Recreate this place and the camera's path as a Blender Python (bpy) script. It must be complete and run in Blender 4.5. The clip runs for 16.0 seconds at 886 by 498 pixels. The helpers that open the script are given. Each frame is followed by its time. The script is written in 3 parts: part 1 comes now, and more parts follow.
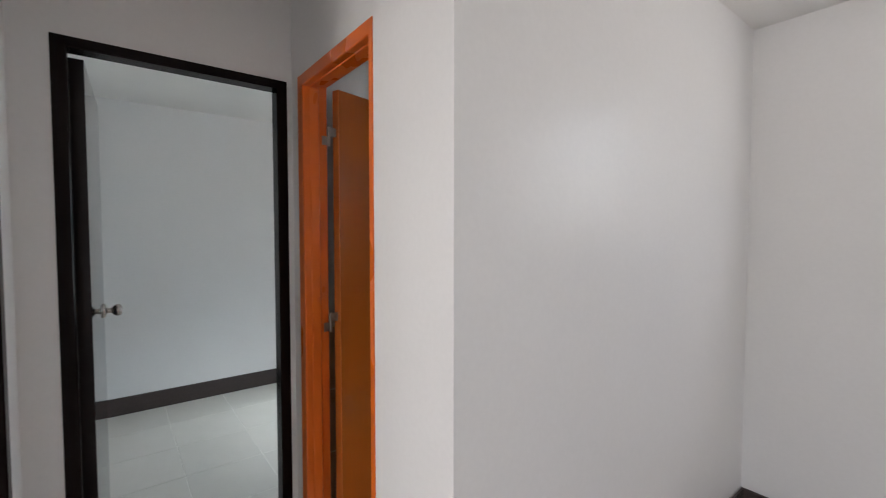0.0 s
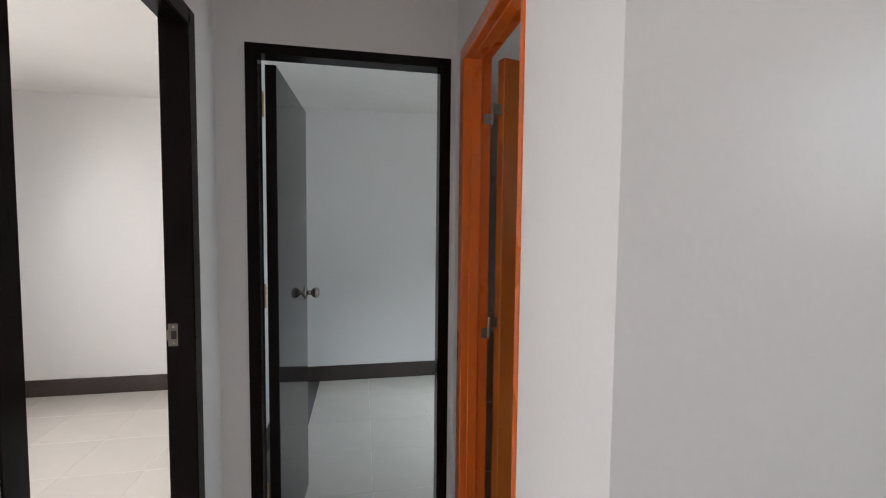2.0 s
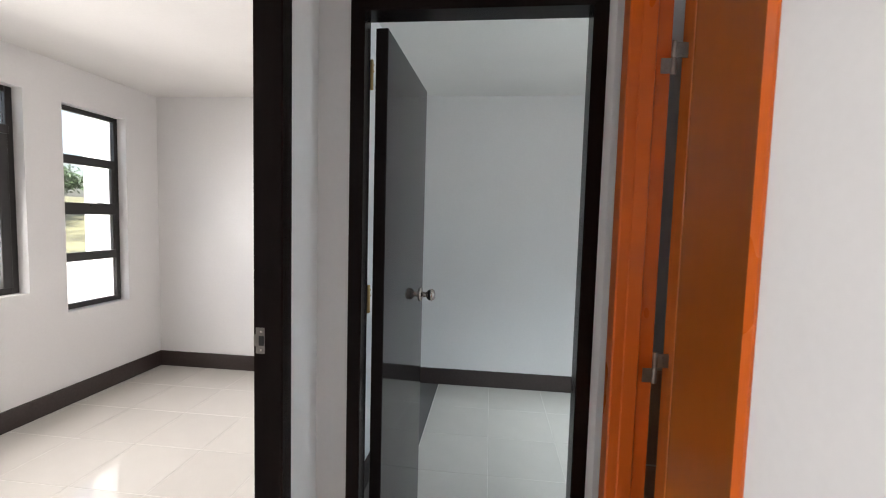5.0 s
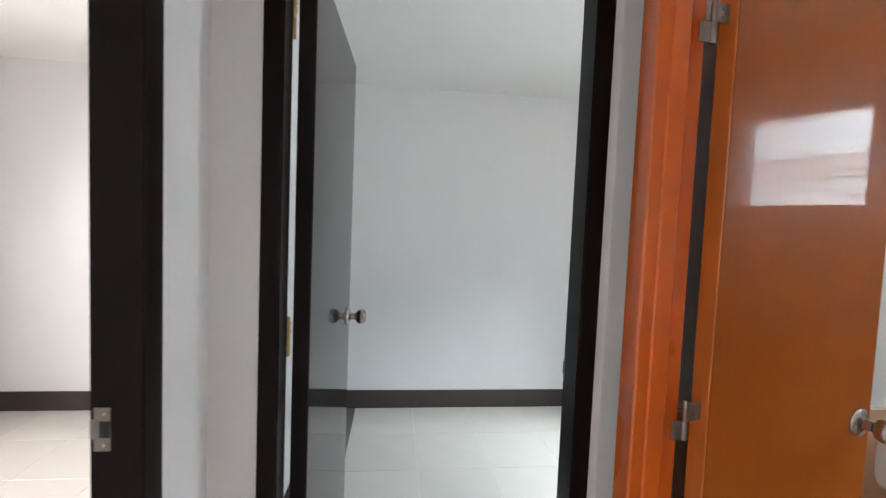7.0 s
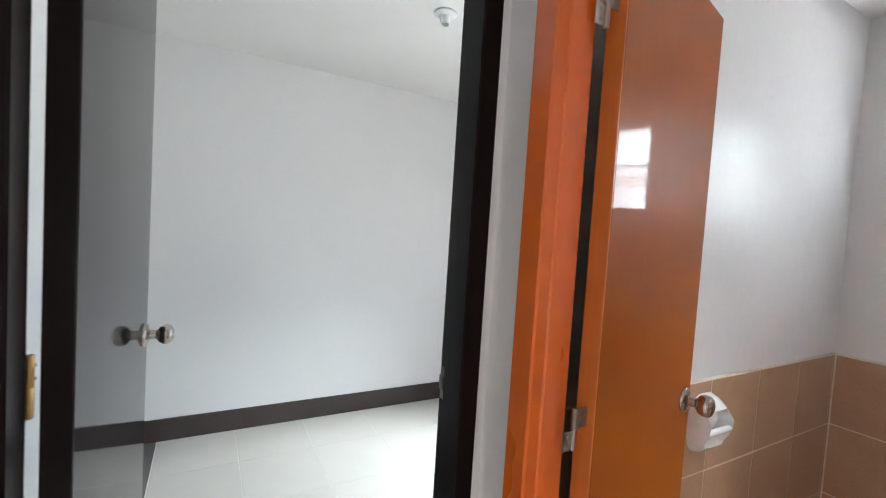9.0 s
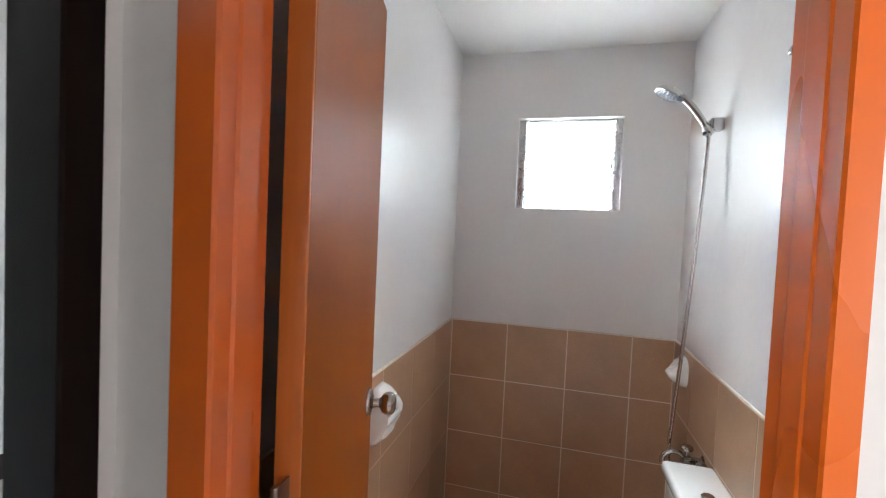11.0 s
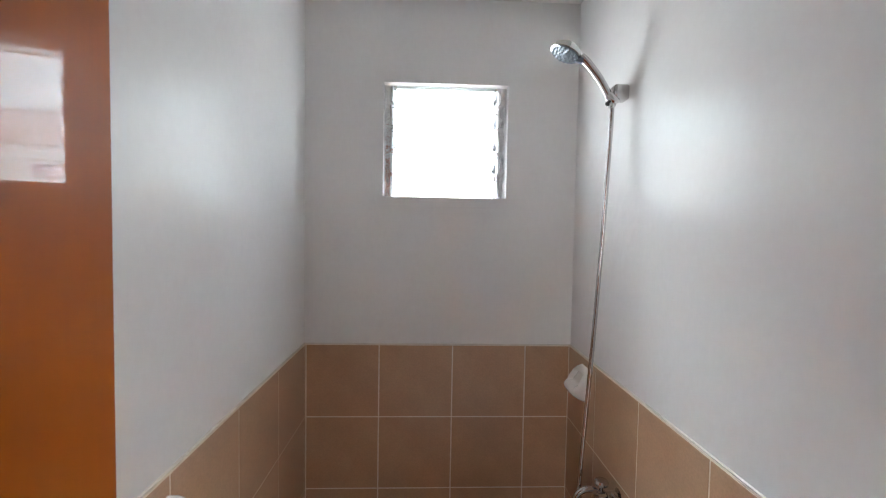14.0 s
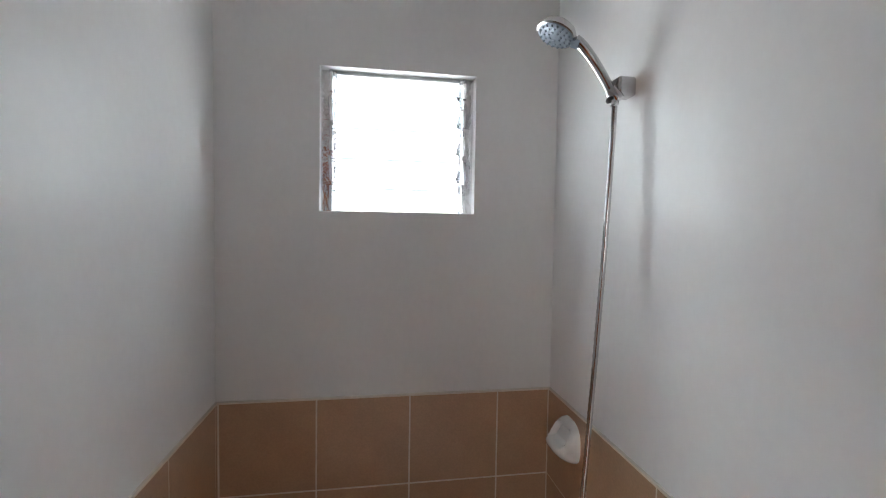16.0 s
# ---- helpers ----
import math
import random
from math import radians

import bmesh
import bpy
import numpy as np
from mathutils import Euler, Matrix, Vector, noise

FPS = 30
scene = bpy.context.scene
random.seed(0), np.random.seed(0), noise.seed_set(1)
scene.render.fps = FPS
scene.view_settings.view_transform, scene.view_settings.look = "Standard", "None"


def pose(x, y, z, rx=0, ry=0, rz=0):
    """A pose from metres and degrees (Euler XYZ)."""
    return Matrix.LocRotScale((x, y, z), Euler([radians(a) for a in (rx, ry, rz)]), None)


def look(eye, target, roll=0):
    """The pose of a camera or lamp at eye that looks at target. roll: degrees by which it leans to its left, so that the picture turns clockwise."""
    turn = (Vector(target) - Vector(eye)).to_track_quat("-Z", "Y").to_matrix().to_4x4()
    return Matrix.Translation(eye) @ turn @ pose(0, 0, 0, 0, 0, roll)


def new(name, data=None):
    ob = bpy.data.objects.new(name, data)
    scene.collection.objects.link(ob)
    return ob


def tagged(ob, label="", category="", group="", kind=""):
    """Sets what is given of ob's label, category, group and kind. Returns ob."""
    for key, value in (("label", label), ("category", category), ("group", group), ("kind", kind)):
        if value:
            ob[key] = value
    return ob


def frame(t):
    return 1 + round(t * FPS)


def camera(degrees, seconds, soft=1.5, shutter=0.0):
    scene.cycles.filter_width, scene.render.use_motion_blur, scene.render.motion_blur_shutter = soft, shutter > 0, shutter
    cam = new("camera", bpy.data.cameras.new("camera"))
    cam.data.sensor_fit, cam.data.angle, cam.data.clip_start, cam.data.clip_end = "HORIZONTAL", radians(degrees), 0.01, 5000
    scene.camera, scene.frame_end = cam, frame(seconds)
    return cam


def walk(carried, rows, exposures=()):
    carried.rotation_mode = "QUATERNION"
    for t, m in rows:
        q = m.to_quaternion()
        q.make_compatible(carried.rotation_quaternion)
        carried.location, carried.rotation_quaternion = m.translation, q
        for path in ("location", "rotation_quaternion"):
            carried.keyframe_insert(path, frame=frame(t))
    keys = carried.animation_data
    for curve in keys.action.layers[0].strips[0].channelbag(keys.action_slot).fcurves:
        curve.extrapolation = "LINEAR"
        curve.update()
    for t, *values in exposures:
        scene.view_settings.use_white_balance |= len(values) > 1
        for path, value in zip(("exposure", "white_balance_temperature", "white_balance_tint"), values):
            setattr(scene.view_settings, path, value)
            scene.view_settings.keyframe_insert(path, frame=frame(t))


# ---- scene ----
cam = camera(92.1, 16.0, soft=1.05, shutter=0.3)
PATH = [
    (0, (-0.621, -1.857, 1.518), (0.602, -0.277, 1.437), -0.0),
    (0.5, (-0.483, -1.835, 1.525), (0.43, -0.058, 1.44), -0.4),
    (1, (-0.418, -1.825, 1.523), (0.272, 0.05, 1.433), -0.2),
    (1.5, (-0.383, -1.754, 1.517), (0.18, 0.162, 1.416), 0.1),
    (2, (-0.359, -1.647, 1.516), (0.014, 0.314, 1.401), 0.6),
    (2.5, (-0.342, -1.578, 1.506), (-0.061, 0.399, 1.384), 0.7),
    (3, (-0.308, -1.488, 1.503), (-0.298, 0.507, 1.364), 0.7),
    (3.5, (-0.263, -1.414, 1.507), (-0.413, 0.576, 1.361), 1.3),
    (4, (-0.253, -1.373, 1.503), (-0.484, 0.608, 1.355), 1.5),
    (6.5, (-0.487, -1.031, 1.504), (-0.479, 0.965, 1.388), 2.0),
    (7, (-0.489, -0.923, 1.507), (-0.261, 1.061, 1.397), 2.3),
    (7.5, (-0.522, -0.845, 1.51), (0.029, 1.075, 1.404), 3.1),
    (8, (-0.54, -0.784, 1.505), (0.246, 1.053, 1.417), 3.8),
    (8.5, (-0.55, -0.752, 1.509), (0.344, 1.035, 1.418), 3.7),
    (9, (-0.514, -0.707, 1.497), (0.457, 1.04, 1.402), 3.6),
    (9.5, (-0.461, -0.634, 1.502), (0.724, 0.974, 1.407), 4.0),
    (10, (-0.424, -0.545, 1.51), (1.192, 0.631, 1.442), 4.1),
    (10.2, (-0.419, -0.52, 1.513), (1.32, 0.466, 1.452), 3.7),
    (12.3, (-0.197, -0.491, 1.536), (1.774, -0.158, 1.467), 1.9),
    (12.5, (-0.153, -0.495, 1.527), (1.823, -0.188, 1.466), 1.5),
    (13, (-0.074, -0.487, 1.521), (1.914, -0.277, 1.466), 0.9),
    (13.5, (0.007, -0.467, 1.535), (2.004, -0.397, 1.465), 0.9),
    (14, (0.1, -0.438, 1.539), (2.096, -0.523, 1.454), 1.0),
    (14.5, (0.176, -0.393, 1.544), (2.163, -0.598, 1.456), 1.1),
    (15, (0.264, -0.414, 1.557), (2.246, -0.67, 1.47), 1.1),
    (15.5, (0.368, -0.42, 1.596), (2.34, -0.741, 1.515), 0.9),
    (16, (0.438, -0.434, 1.618), (2.41, -0.756, 1.532), 0.9),
]
walk(cam, [(t, look(eye, target, roll)) for t, eye, target, roll in PATH],
     exposures=[(0.0, 1.58), (0.5, 1.52), (1.0, 1.47), (2.0, 1.52), (3.0, 1.6), (4.0, 1.67), (6.5, 2.07), (7.0, 2.25), (7.5, 2.68), (8.5, 2.58), (9.5, 2.42), (10.2, 2.25), (12.5, 2.52), (13.0, 2.32), (14.0, 2.12), (16.0, 1.68)])

# ---- light ----
world = bpy.data.worlds.new("sky")
scene.world = world
world.use_nodes = True
sky = world.node_tree.nodes.new("ShaderNodeTexSky")
sky.sky_type, sky.sun_disc = "NISHITA", False
sky.sun_elevation, sky.sun_rotation = radians(65), radians(180)
sky.air_density, sky.dust_density = 1.0, 4.0
background = world.node_tree.nodes["Background"]
background.inputs["Strength"].default_value = 0.15
world.node_tree.links.new(sky.outputs[0], background.inputs["Color"])

sun = new("sun", bpy.data.lights.new("sun", "SUN"))
sun.data.energy, sun.data.angle, sun.data.color = 4.0, radians(8), (1.0, 0.96, 0.9)
sun.matrix_world = look((0, 0, 0), (0.0, 0.42, -0.9))


def window_light(name, eye, target, width, height, watts, colour, spread=180):
    """Area lamp standing in for a window's daylight; spread: the angle that its reveal and blades let out."""
    lamp = new(name, bpy.data.lights.new(name, "AREA"))
    lamp.data.shape, lamp.data.size, lamp.data.size_y = "RECTANGLE", width, height
    lamp.data.energy, lamp.data.color, lamp.data.spread = watts, colour, radians(spread)
    lamp.matrix_world = look(eye, target)
    return lamp


# the bathroom window's opening, from the top: open sky, the roofs opposite, the pale yard wall
window_light("daylight_bath_sky", (2.03, -0.515, 2.03), (0, -0.90, 2.03), 0.48, 0.19, 0.35, (0.82, 0.95, 1.0), 112)
window_light("daylight_bath_roofs", (2.03, -0.515, 1.875), (0, -0.90, 1.875), 0.48, 0.11, 0.11, (1.0, 0.93, 0.92), 112)
window_light("daylight_bath_yard", (2.03, -0.515, 1.747), (0, -0.90, 1.747), 0.48, 0.135, 0.19, (0.88, 0.96, 1.0), 112)
# added lamp outside, above the window, standing in for high sky
window_light("added_sky_lamp_bath", (3.1, -0.45, 3.35), (1.3, -0.55, 0.9), 1.1, 1.4, 80, (0.82, 0.95, 1.0), 110)
window_light("daylight_bedroom_west", (-3.649, 0.62, 1.62), (-1.0, 0.70, 0.40), 0.90, 1.35, 11.5, (1.0, 0.965, 0.935), 150)
window_light("daylight_bedroom_east", (2.0, 0.65, 1.50), (0, 0.45, 1.85), 0.85, 1.25, 1.5, (0.66, 0.90, 1.0), 115)
window_light("daylight_living_east", (2.0, -2.2, 1.935), (0, -2.2, 1.9), 0.78, 0.75, 1.45, (0.99, 0.98, 0.99))
# unseen opening's lamp, added to light the living room from the west
window_light("daylight_living_west", (-3.64, -3.5, 1.50), (0, -3.5, 1.50), 1.9, 1.5, 12.8, (0.99, 0.98, 0.99))


# ---- materials ----
def material(name, colour, rough=0.5, metal=0.0, grain=0.05, grain_scale=60.0, stain=0.06, stain_scale=2.5,
             bump=0.1, bump_scale=120.0, bump_depth=0.001, coat=0.0, coat_rough=0.05, each=0.0, stretch=(1, 1, 1), specular=0.5):
    """Principled paint, stone, wood or metal: colour varies by fine grain and by broad stains, relief by a third noise."""
    m = bpy.data.materials.new(name)
    m.use_nodes = True
    nodes, links = m.node_tree.nodes, m.node_tree.links
    p = nodes["Principled BSDF"]
    p.inputs["Metallic"].default_value = metal
    p.inputs["Coat Weight"].default_value = coat
    p.inputs["Coat Roughness"].default_value = coat_rough
    p.inputs["Specular IOR Level"].default_value = specular
    where = nodes.new("ShaderNodeTexCoord")
    scale = nodes.new("ShaderNodeMapping")
    scale.inputs["Scale"].default_value = stretch
    links.new(where.outputs["Object"], scale.inputs["Vector"])

    def noise_of(size, detail=4.0):
        n = nodes.new("ShaderNodeTexNoise")
        n.inputs["Scale"].default_value, n.inputs["Detail"].default_value = size, detail
        links.new(scale.outputs[0], n.inputs["Vector"])
        return n.outputs["Fac"]

    def spread(value, low, high):
        r = nodes.new("ShaderNodeMapRange")
        r.interpolation_type = "SMOOTHSTEP"
        r.inputs["From Min"].default_value, r.inputs["From Max"].default_value = 0.2, 0.8
        r.inputs["To Min"].default_value, r.inputs["To Max"].default_value = low, high
        links.new(value, r.inputs["Value"])
        return r.outputs[0]

    def times(a, b):
        n = nodes.new("ShaderNodeMath")
        n.operation = "MULTIPLY"
        links.new(a, n.inputs[0]), links.new(b, n.inputs[1])
        return n.outputs[0]

    fine, broad = noise_of(grain_scale), noise_of(stain_scale, 3.0)
    factor = times(spread(fine, 1 - grain, 1 + grain), spread(broad, 1 - stain, 1 + stain))
    if each:
        info = nodes.new("ShaderNodeObjectInfo")
        r = nodes.new("ShaderNodeMapRange")
        r.inputs["To Min"].default_value, r.inputs["To Max"].default_value = 1 - each, 1 + each
        links.new(info.outputs["Random"], r.inputs["Value"])
        factor = times(factor, r.outputs[0])
    tint = nodes.new("ShaderNodeVectorMath")
    tint.operation = "SCALE"
    tint.inputs[0].default_value = colour
    links.new(factor, tint.inputs["Scale"])
    links.new(tint.outputs[0], p.inputs["Base Color"])
    links.new(spread(broad, max(0.0, rough - 0.06 * rough), min(1.0, rough + 0.06 * rough)), p.inputs["Roughness"])
    if bump:
        b = nodes.new("ShaderNodeBump")
        b.inputs["Strength"].default_value, b.inputs["Distance"].default_value = bump, bump_depth
        links.new(noise_of(bump_scale, 2.0), b.inputs["Height"])
        links.new(b.outputs[0], p.inputs["Normal"])
        links.new(b.outputs[0], p.inputs["Coat Normal"])
    return m


def glass(name, tint, rough=0.0):
    m = bpy.data.materials.new(name)
    m.use_nodes = True
    p = m.node_tree.nodes["Principled BSDF"]
    p.inputs["Base Color"].default_value = (*tint, 1)
    p.inputs["Transmission Weight"].default_value, p.inputs["Roughness"].default_value = 1.0, rough
    p.inputs["IOR"].default_value = 1.45
    return m


PAINT = material("white_wall_paint", (0.80, 0.785, 0.782), 0.40, grain=0.012, stain=0.02, stain_scale=1.3, bump=0.25, bump_scale=70, bump_depth=0.0012, coat=0.10, coat_rough=0.12)
BATH_PAINT = material("glossy_white_bath_paint", (0.80, 0.785, 0.785), 0.42, specular=0.25, grain=0.012, stain=0.02, stain_scale=1.5, bump=0.6, bump_scale=14, bump_depth=0.0042, stretch=(1, 1, 0.7), coat=0.13, coat_rough=0.17)
CEILING = material("white_ceiling_paint", (0.82, 0.80, 0.78), 0.7, grain=0.012, stain=0.02, bump=0.2, bump_scale=90)
TILE_FLOOR = material("cream_polished_floor_tile", (0.64, 0.605, 0.56), 0.018, grain=0.03, grain_scale=140, stain=0.02, stain_scale=6, bump=0.012, bump_scale=6, bump_depth=0.0005, each=0.025)
GROUT_LIGHT = material("light_grout", (0.72, 0.69, 0.64), 0.8, grain=0.06, stain=0.08, bump=0.4, bump_scale=300)
TILE_BATH = material("tan_ceramic_wall_tile", (0.50, 0.305, 0.19), 0.30, grain=0.07, grain_scale=170, stain=0.07, stain_scale=7, bump=0.12, bump_scale=60, bump_depth=0.0006, each=0.03)
DARK_STRIP = material("dark_grey_polished_floor_strip", (0.135, 0.130, 0.125), 0.03, grain=0.06, grain_scale=140, stain=0.05, stain_scale=6, bump=0.012, bump_scale=6, bump_depth=0.0005, each=0.03)
GROUT_BATH = material("pale_tile_grout", (0.76, 0.66, 0.56), 0.8, grain=0.06, stain=0.1, bump=0.4, bump_scale=300)
DARK = material("dark_brown_gloss_enamel", (0.0105, 0.006, 0.0055), 0.22, grain=0.04, grain_scale=20, stain=0.12, bump=0.08, bump_scale=25, bump_depth=0.0010, stretch=(6, 6, 0.5), specular=0.10)
DARK_LEAF = material("dark_charcoal_gloss_door", (0.026, 0.021, 0.021), 0.055, grain=0.05, grain_scale=30, stain=0.08, bump=0.03, bump_scale=7, bump_depth=0.0006, specular=0.13)
ORANGE = material("orange_varnished_frame", (0.78, 0.150, 0.012), 0.28, grain=0.012, grain_scale=14, stain=0.03, bump=0.0, stretch=(1.5, 1.5, 0.6), coat=0.5, coat_rough=0.12)
# lighter than the leaf: hall light on its edge is put into this orange
LIT_EDGE = material("orange_lit_edge", (0.64, 0.175, 0.03), 0.35, grain=0.05, grain_scale=14, stain=0.08, bump=0.1, bump_scale=22, stretch=(7, 7, 0.35), coat=0.3, coat_rough=0.15)
ORANGE_LEAF = material("orange_brown_lacquered_door", (0.37, 0.090, 0.011), 0.40, grain=0.02, grain_scale=16, stain=0.04, bump=0.015, bump_scale=5, bump_depth=0.0006, stretch=(3, 3, 0.5), coat=0.40, coat_rough=0.0, specular=0.05)
BASE = material("dark_brown_baseboard", (0.052, 0.038, 0.036), 0.24, grain=0.10, stain=0.14, bump=0.2, bump_scale=60)
BLACK_ALU = material("black_aluminium", (0.020, 0.017, 0.017), 0.38, grain=0.08, stain=0.06, bump=0.05)
ALU = material("bare_aluminium", (0.62, 0.63, 0.64), 0.38, metal=1.0, grain=0.06, stain=0.12, bump=0.12, bump_scale=50)
MILL_ALU = material("bright_wavy_aluminium", (0.68, 0.68, 0.69), 0.16, metal=1.0, grain=0.10, grain_scale=40, stain=0.2, stain_scale=12, bump=0.6, bump_scale=45, bump_depth=0.003)
CHROME = material("chrome", (0.52, 0.51, 0.51), 0.10, metal=1.0, grain=0.02, stain=0.05, bump=0.0)
STEEL = material("satin_nickel", (0.44, 0.40, 0.37), 0.18, metal=1.0, grain=0.03, stain=0.08, bump=0.0)
HINGE = material("dulled_steel_hinge", (0.34, 0.30, 0.27), 0.30, metal=1.0, grain=0.08, stain=0.15, bump=0.1)
WORN = material("worn_steel", (0.24, 0.22, 0.20), 0.48, metal=1.0, grain=0.1, stain=0.2, bump=0.1)
BRASS = material("aged_brass", (0.45, 0.30, 0.13), 0.38, metal=1.0, grain=0.10, stain=0.2, bump=0.1)
CERAMIC = material("white_glazed_ceramic", (0.84, 0.83, 0.82), 0.08, grain=0.01, stain=0.02, bump=0.0, coat=0.5)
WHITE_PLASTIC = material("white_plastic", (0.80, 0.79, 0.78), 0.35, grain=0.01, stain=0.03, bump=0.0)
GREY_PLASTIC = material("grey_plastic_spray_face", (0.19, 0.22, 0.26), 0.30, metal=0.3, grain=0.04, stain=0.06, bump=0.0)
BLACK_RUBBER = material("black_rubber", (0.015, 0.015, 0.016), 0.6, bump=0.1)
CAULK = material("white_caulk", (0.70, 0.66, 0.61), 0.6, grain=0.03, stain=0.10, stain_scale=6, bump=0.4, bump_scale=60, bump_depth=0.002)
GLASS = glass("clear_window_glass", (0.97, 0.98, 0.98))
MILKY_FILM = glass("milky_film", (0.72, 0.72, 0.78), 0.5)
CONCRETE = material("pale_concrete_ground", (0.52, 0.50, 0.47), 0.85, grain=0.12, grain_scale=8, stain=0.15, stain_scale=0.4, bump=0.4, bump_scale=20, bump_depth=0.01)
GRASS_BANK = material("dry_grass_bank", (0.13, 0.125, 0.065), 0.95, grain=0.5, grain_scale=3, stain=0.5, stain_scale=0.7, bump=0.8, bump_scale=6, bump_depth=0.1)
LEAF = material("green_leaves", (0.055, 0.10, 0.035), 0.6, grain=0.3, grain_scale=2, stain=0.35, stain_scale=0.6, bump=0.0)
BARK = material("grey_brown_bark", (0.14, 0.10, 0.075), 0.9, grain=0.2, bump=0.6, bump_scale=15, bump_depth=0.02)
HOUSE_WHITE = material("white_house_render", (0.80, 0.79, 0.77), 0.8, grain=0.03, stain=0.06, bump=0.3, bump_scale=30)
ROOF = material("pale_metal_roof", (0.60, 0.61, 0.62), 0.5, metal=0.2, grain=0.06, stain=0.1, bump=0.1)


# ---- mesh helpers ----
def box(bm, x0, x1, y0, y1, z0, z1):
    v = [bm.verts.new(c) for c in ((x0, y0, z0), (x1, y0, z0), (x1, y1, z0), (x0, y1, z0), (x0, y0, z1), (x1, y0, z1), (x1, y1, z1), (x0, y1, z1))]
    for f in ((3, 2, 1, 0), (4, 5, 6, 7), (0, 1, 5, 4), (1, 2, 6, 5), (2, 3, 7, 6), (3, 0, 4, 7)):
        bm.faces.new([v[i] for i in f])
    return v


def soft_box(bm, x0, x1, y0, y1, z0, z1, r=0.004, segments=2):
    """A box with rounded edges."""
    own = bmesh.new()
    box(own, x0, x1, y0, y1, z0, z1)
    bmesh.ops.bevel(own, geom=own.edges[:], offset=r, segments=segments, profile=0.5, affect="EDGES")
    merge(bm, own)


def merge(bm, own, m=None):
    """Adds the bmesh own to bm, at the pose m."""
    data = bpy.data.meshes.new("scratch")
    own.to_mesh(data)
    own.free()
    if m is not None:
        data.transform(m)
    bm.from_mesh(data)
    bpy.data.meshes.remove(data)


def lathe(bm, profile, m=None, segments=28):
    """A turned body: pairs of radius and height along z, at the pose m."""
    own = bmesh.new()
    rings = []
    for r, h in profile:
        rings.append([own.verts.new((r * math.cos(a), r * math.sin(a), h)) for a in (2 * math.pi * i / segments for i in range(segments))])
    for a, b in zip(rings, rings[1:]):
        for i in range(segments):
            own.faces.new((a[i], a[(i + 1) % segments], b[(i + 1) % segments], b[i]))
    own.faces.new(rings[0][::-1])
    own.faces.new(rings[-1])
    bmesh.ops.recalc_face_normals(own, faces=own.faces[:])
    merge(bm, own, m)


def tube(bm, points, r, segments=12, ribs=0.0, taper=None):
    """A round tube along points; ribs lets the radius swell at every other ring."""
    pts = [Vector(p) for p in points]
    own = bmesh.new()
    rings = []
    side = Vector((0.31, 0.77, 0.55))
    for i, p in enumerate(pts):
        way = (pts[min(i + 1, len(pts) - 1)] - pts[max(i - 1, 0)]).normalized()
        a = (side - way * side.dot(way)).normalized()
        b = way.cross(a)
        k = r * (1 + (ribs if i % 2 else 0)) * (taper[i] if taper else 1)
        rings.append([own.verts.new(p + (a * math.cos(q) + b * math.sin(q)) * k) for q in (2 * math.pi * n / segments for n in range(segments))])
    for a, b in zip(rings, rings[1:]):
        for i in range(segments):
            own.faces.new((a[i], a[(i + 1) % segments], b[(i + 1) % segments], b[i]))
    own.faces.new(rings[0][::-1])
    own.faces.new(rings[-1])
    bmesh.ops.recalc_face_normals(own, faces=own.faces[:])
    merge(bm, own)


def curve_points(points, steps=12):
    """A smooth line (Catmull-Rom) through points."""
    p = [Vector(q) for q in points]
    p = [2 * p[0] - p[1]] + p + [2 * p[-1] - p[-2]]
    out = []
    for i in range(1, len(p) - 2):
        for k in range(steps):
            t = k / steps
            out.append(0.5 * (2 * p[i] + (p[i + 1] - p[i - 1]) * t + (2 * p[i - 1] - 5 * p[i] + 4 * p[i + 1] - p[i + 2]) * t * t
                              + (3 * p[i] - p[i - 1] - 3 * p[i + 1] + p[i + 2]) * t ** 3))
    return out + [p[-2]]


def part(name, bm, mat, parent=None, label="", smooth=False):
    """Links a bmesh as one mesh object, under a thing or a part if parent is given."""
    data = bpy.data.meshes.new(name)
    bm.to_mesh(data)
    bm.free()
    data.materials.append(mat)
    if smooth:
        for f in data.polygons:
            f.use_smooth = True
        data.set_sharp_from_angle(angle=radians(40))
    ob = new(name, data)
    if parent:
        ob.parent = parent
    return tagged(ob, label)


def thing(name, label, category, m=None, group="", kind=""):
    ob = tagged(new(name), label, category, group, kind)
    ob.empty_display_size = 0.1
    if m is not None:
        ob.matrix_world = m
    return ob


# ---- structure ----
H_LIVING, H_BED, H_BATH = 2.515, 2.585, 2.46


def wall(name, x0, x1, y0, y1, z1, along, openings=(), mat=PAINT, label="white painted plastered wall", z0=-0.3):
    """A wall with rectangular openings (a0, a1, bottom, top) along its x or y."""
    bm = bmesh.new()
    lo, hi = (x0, x1) if along == "x" else (y0, y1)

    def piece(a0, a1, b0, b1):
        if a1 - a0 > 1e-5 and b1 - b0 > 1e-5:
            box(bm, *((a0, a1, y0, y1) if along == "x" else (x0, x1, a0, a1)), b0, b1)

    at = lo
    for a0, a1, b0, b1 in sorted(openings):
        piece(at, a0, z0, z1)
        piece(a0, a1, z0, b0)
        piece(a0, a1, b1, z1)
        at = a1
    piece(at, hi, z0, z1)
    bmesh.ops.remove_doubles(bm, verts=bm.verts[:], dist=1e-5)
    return tagged(part(name, bm, mat), label, "wall", kind="structure")


